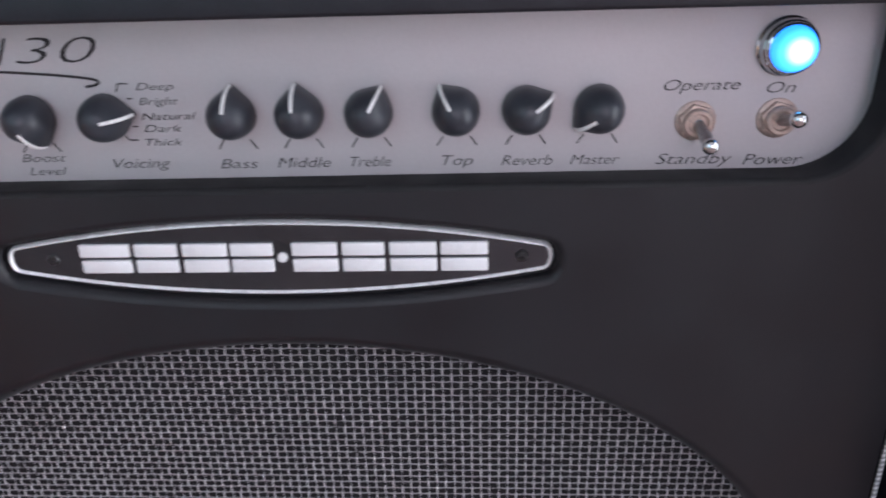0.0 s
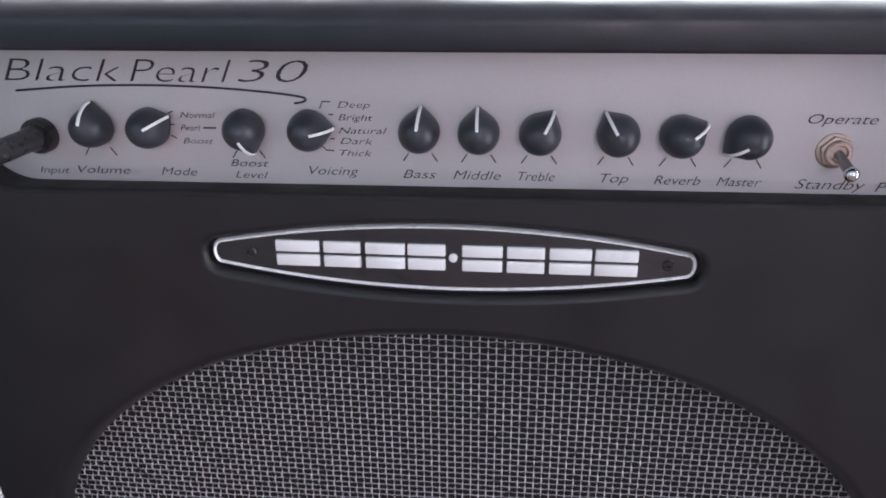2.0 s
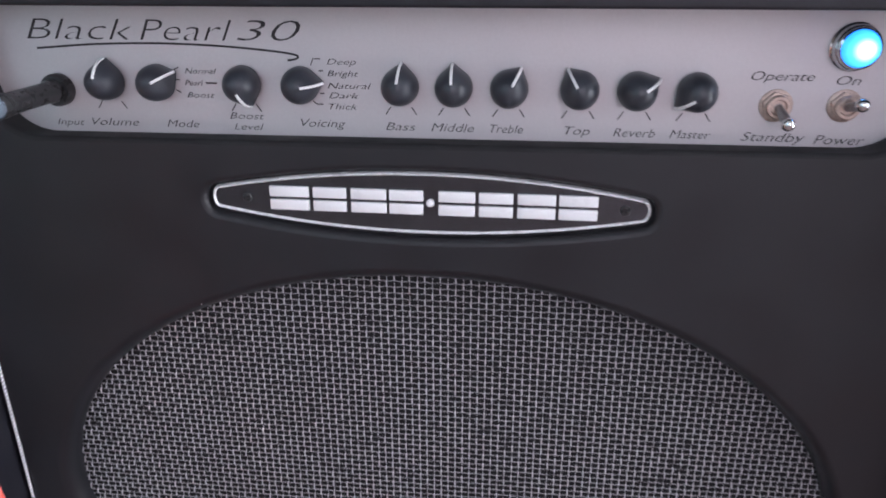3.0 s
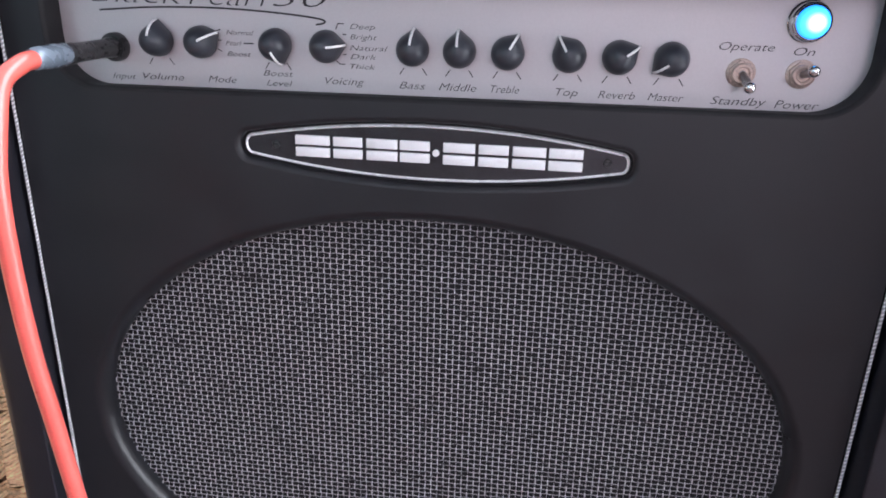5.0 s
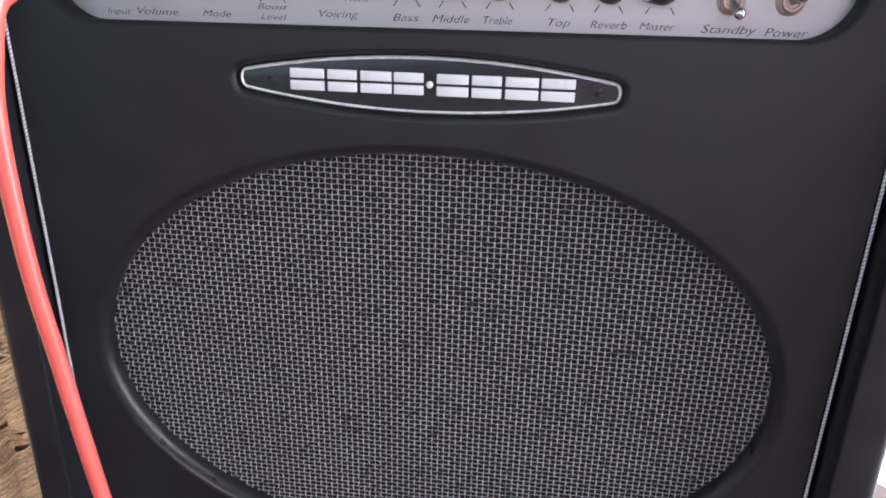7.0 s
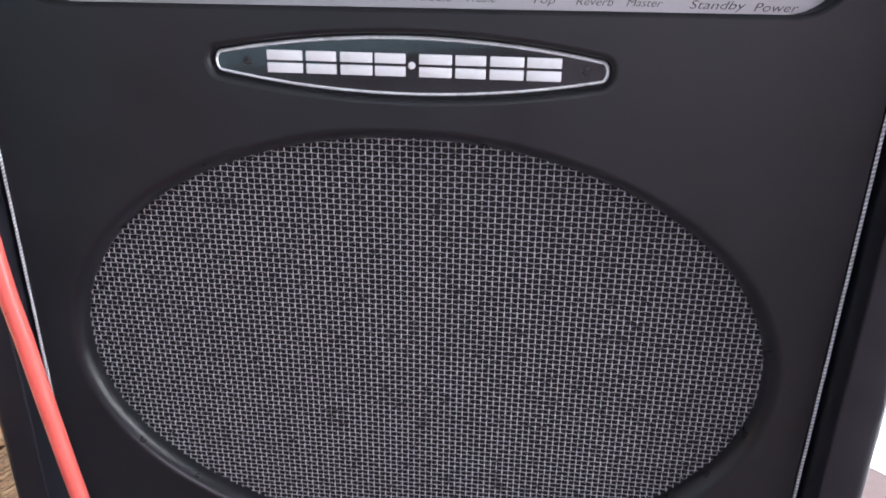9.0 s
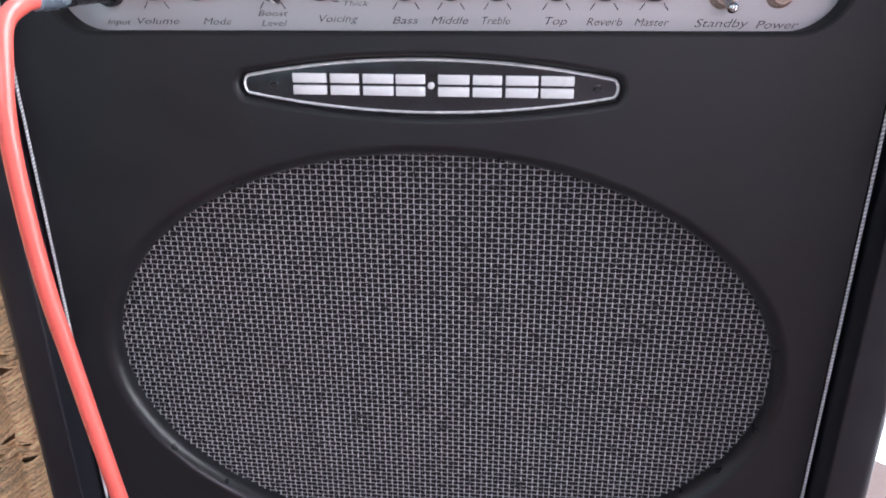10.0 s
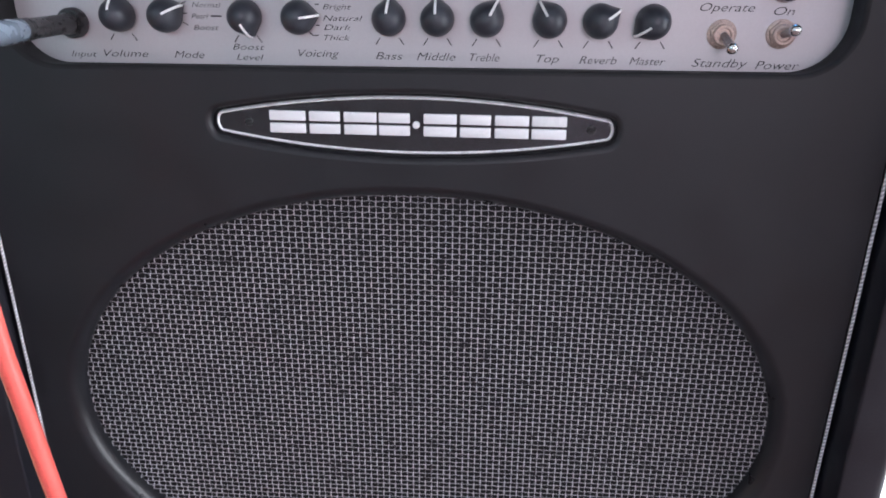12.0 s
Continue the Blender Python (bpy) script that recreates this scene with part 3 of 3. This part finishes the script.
# the maker's name as plain white bars, one pair for each sign
signs = [(-0.0872, -0.0656), (-0.0634, -0.0452), (-0.0428, -0.0236), (-0.0222, -0.0040), (0.0040, 0.0232), (0.0252, 0.0430), (0.0452, 0.0648), (0.0664, 0.0862)]
for x0, x1 in signs:
    for z0, z1 in ((0.3931, 0.3989), (0.4005, 0.4063)):
        part("white_bar", box_mesh("white_bar", (x0 * 1.005 - 0.0008, BY - 0.0058, z0), (x1 * 1.005 - 0.0008, BY - 0.0038, z1), LETTER, 0.0006), badge, "raised white bar")
part("white_dot", lathe("white_dot", [(0.0021, 0.0), (0.0021, 0.0016), (0.0016, 0.0020)], LETTER, 16), badge, "raised white dot", Matrix.Translation((-0.0011, BY - 0.0038, 0.3996)) @ OUT)
screw = lathe("screw", [(0.0027, 0.0), (0.0027, 0.0004), (0.0021, 0.0011), (0.0010, 0.0012), (0.0006, 0.0004)], PLUG, 14)
for x in (-0.1012, 0.0998):
    part("screw", screw, badge, "small dark screw", Matrix.Translation((x, BY - 0.0041, 0.3992)) @ OUT)

# ---- instrument cable ----
cable = tagged(new("instrument_cable"), "red instrument cable with a black plug, hanging from the input jack", "cable")
cable.matrix_world = Matrix.Translation((-0.2074, PY, 0.4531))
part("plug", lathe("plug", [(0.0052, 0.005), (0.0062, 0.0065), (0.0062, 0.010), (0.0056, 0.012), (0.0056, 0.044), (0.0060, 0.046), (0.0060, 0.052), (0.0052, 0.054)], PLUG, 28), cable, "black metal plug barrel", jack_at)
part("cuff", lathe("cuff", [(0.0058, 0.0525), (0.0064, 0.054), (0.0064, 0.070), (0.0060, 0.078), (0.0048, 0.080)], CUFF, 28), cable, "blue grey rubber strain relief", jack_at)
for k in range(4):
    part("grip_ring", lathe("grip_ring", [(0.0055, 0.0), (0.00605, 0.0003), (0.00605, 0.0008), (0.0055, 0.0011)], PLUG, 24), cable, "", jack_at @ Matrix.Translation((0, 0, 0.045 + 0.002 * k)))
cord = smooth_path([(-0.2074, -0.0590, 0.4531), (-0.2065, -0.0720, 0.4517), (-0.2068, -0.0880, 0.4440), (-0.2045, -0.0990, 0.4250), (-0.2060, -0.1040, 0.3950), (-0.2070, -0.1040, 0.3500),
                    (-0.2055, -0.1030, 0.3000), (-0.2018, -0.1010, 0.2550), (-0.1968, -0.1000, 0.2050), (-0.1900, -0.0990, 0.1450), (-0.1808, -0.0990, 0.0900), (-0.1680, -0.1050, 0.0350),
                    (-0.1550, -0.1200, -0.0080), (-0.1300, -0.1500, -0.0250), (-0.0800, -0.2000, -0.0255), (-0.0500, -0.2900, -0.0255), (-0.1200, -0.3800, -0.0255)], 8)
part("cord", tube("cord", cord, 0.0050, RED, 32, ribs=0.05), cable, "glossy red rubber cord")

# ---- wicker basket beside the amplifier ----
basket = tagged(new("wicker_basket"), "light brown woven seagrass basket standing on the floor", "basket")
BA = Vector((-0.40, 0.05, 0.0))
BU, BV = Vector((S, S, 0)), Vector((-S, S, 0))  # along the face, into the basket
basket.matrix_world = Matrix.Translation(BA + Vector((0, 0, FLOOR)))
B0, B1, BDEEP, BTALL = -0.42, 0.12, 0.30, 0.40


BAND, COURSE = 0.027, 0.0027


def wrapped_strand(q, along, out, z, lean):
    """A short strand that bulges over one stake and climbs a little as it goes."""
    pts = []
    for k in range(8):
        f = k / 7
        bulge = 0.0055 * math.sin(math.pi * (0.04 + 0.92 * f)) ** 0.7
        pts.append(q + along * (BAND * f) + out * bulge + Vector((0, 0, z + lean * (f - 0.5) + 0.0007 * math.sin(9 * f + z * 900))))
    return pts


verts, faces = [], []
BORDERS = (0.088, 0.182, 0.276)
corners = [(B0, 0.0), (B1, 0.0), (B1, BDEEP), (B0, BDEEP), (B0, 0.0)]
for (a0, b0), (a1, b1) in zip(corners[:-1], corners[1:]):
    start, end = BA + BU * a0 + BV * b0, BA + BU * a1 + BV * b1
    run = end - start
    along = run.normalized()
    out = Vector((along.y, -along.x, 0))
    for band in range(int(run.length / BAND)):
        z = 0.005 + random.random() * 0.002
        while z < BTALL:
            border = min(abs(z - h) for h in BORDERS)
            if border > 0.0012:
                lean = (0.011 if border > 0.012 else -0.004) + random.uniform(-0.0012, 0.0012)
                me = tube("x", wrapped_strand(start + along * (BAND * band), along, out, FLOOR + z, lean), 0.0016 * random.uniform(0.88, 1.12), WICKER, 5)
                off = len(verts)
                verts += [v.co[:] for v in me.vertices]
                faces += [tuple(i + off for i in p.vertices) for p in me.polygons]
                bpy.data.meshes.remove(me)
            z += COURSE * random.uniform(0.9, 1.08)
    for h in BORDERS:
        for lift, phase in ((-0.0022, 0.0), (0.0022, math.pi)):
            path = [start + along * d + out * (0.006 + 0.0015 * math.sin(d * 300 + phase)) + Vector((0, 0, FLOOR + h + lift * math.cos(d * 300 + phase))) for d in np.arange(0, run.length, 0.004)]
            me = tube("x", path, 0.0029, WICKER, 5)
            off = len(verts)
            verts += [v.co[:] for v in me.vertices]
            faces += [tuple(i + off for i in p.vertices) for p in me.polygons]
            bpy.data.meshes.remove(me)
weave = part("weave", mesh_object("weave", verts, faces, WICKER), basket, "wrapped strands of light brown seagrass")
tagged(weave, kind="stuff")
inner = bmesh.new()
c = [BA + BU * a + BV * b + Vector((0, 0, FLOOR + h)) for h in (0.002, BTALL) for a, b in ((B0 + 0.006, 0.006), (B1 - 0.006, 0.006), (B1 - 0.006, BDEEP - 0.006), (B0 + 0.006, BDEEP - 0.006))]
vs = [inner.verts.new(p) for p in c]
for f in ((0, 1, 2, 3), (0, 1, 5, 4), (1, 2, 6, 5), (2, 3, 7, 6), (3, 0, 4, 7)):
    inner.faces.new([vs[k] for k in f])
part("lining", bm_mesh("lining", inner, WICKER_DARK), basket, "dark brown inside of the basket")

# ---- grille: woven strands, each one a part ----
GY = 0.0140
PITCH_X, PITCH_Z = 0.00439, 0.00372
WAVE_V, WAVE_H = 0.00100, 0.00025
grille = part("grille", mesh_object("grille", [(OX + (RX + 0.012) * math.cos(2 * math.pi * k / 96), GY + 0.00058, OZ + (RZ + 0.012) * math.sin(2 * math.pi * k / 96)) for k in range(96)], [tuple(range(96))], CLOTH, False), amp, "black cloth behind a woven grey speaker grille")


def strand(horizontal, index, radius):
    """One crimped strand, cut off at the oval."""
    if horizontal:
        fixed = OZ + (index + 0.5) * PITCH_Z
        reach = 1 - ((fixed - OZ) / (RZ + 0.003)) ** 2
        if reach <= 0.0005:
            return None
        half, pitch, centre = (RX + 0.003) * math.sqrt(reach), PITCH_X, OX
    else:
        fixed = OX + (index + 0.5) * PITCH_X
        reach = 1 - ((fixed - OX) / (RX + 0.003)) ** 2
        if reach <= 0.0005:
            return None
        half, pitch, centre = (RZ + 0.003) * math.sqrt(reach), PITCH_Z, OZ
    n = max(3, int(2 * half / pitch * 6))
    s = np.linspace(-half, half, n + 1)
    sign = (1 if index % 2 else -1) * (1 if horizontal else -1)
    turn = np.pi * s / pitch
    if horizontal:
        depth = GY - 0.0004 - sign * WAVE_H * np.sin(turn)
        thick, sway = radius + 0 * s, sign * 0.00036 * np.sin(turn)
    else:
        depth = GY - sign * WAVE_V * (np.cos(turn) - 0.4 * np.cos(3 * turn))
        thick, sway = radius * (0.86 + 0.14 * sign * np.cos(turn)), 0 * s
    sides = 6
    a = 2 * np.pi * np.arange(sides) / sides
    across, out = thick[:, None] * np.cos(a)[None], thick[:, None] * np.sin(a)[None]
    wob = 0.00006 * np.sin(index * 2.3 + s * 40)
    main = (centre + s)[:, None] + 0 * a[None]
    side = (fixed + wob + sway)[:, None] + across
    deep = depth[:, None] + out
    co = np.stack([main, deep, side] if horizontal else [side, deep, main], -1).reshape(-1, 3)
    i, k = np.meshgrid(np.arange(n), np.arange(sides), indexing="ij")
    j = (k + 1) % sides
    q = np.stack([i * sides + k, i * sides + j, (i + 1) * sides + j, (i + 1) * sides + k], -1).reshape(-1, 4)
    me = bpy.data.meshes.new("strand")
    me.from_pydata(co.tolist(), [], q.tolist())
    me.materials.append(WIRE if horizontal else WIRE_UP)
    me.polygons.foreach_set("use_smooth", [True] * len(me.polygons))
    me.update()
    return me


bpy.context.view_layer.update()
for k in range(-54, 54):
    me = strand(False, k, 0.00043)
    if me:
        ob = new("strand", me)
        ob.parent = grille
        ob.matrix_parent_inverse = grille.matrix_world.inverted()
for k in range(-43, 43):
    me = strand(True, k, 0.00032)
    if me:
        ob = new("strand", me)
        ob.parent = grille
        ob.matrix_parent_inverse = grille.matrix_world.inverted()

# ---- floor tiles ----
floor_ob = bpy.data.objects["floor"]
TS = 0.40


def tile_mesh():
    bm = bmesh.new()
    c = [U * a + V * b + Vector((0, 0, h)) for h, g in ((-0.004, 0.0), (0.0, 0.0015)) for a, b in ((g + 0.002, g + 0.002), (TS - 0.002 - g, g + 0.002), (TS - 0.002 - g, TS - 0.002 - g), (g + 0.002, TS - 0.002 - g))]
    vs = [bm.verts.new(p) for p in c]
    for f in ((4, 5, 6, 7), (0, 1, 5, 4), (1, 2, 6, 5), (2, 3, 7, 6), (3, 0, 4, 7)):
        bm.faces.new([vs[k] for k in f])
    return bm_mesh("tile", bm, TILE)


TILE_MESH = tile_mesh()
for a in range(9):
    for b in range(8):
        ob = new("tile", TILE_MESH)
        ob.location = room(a * TS, b * TS, 0)
        ob.parent = floor_ob
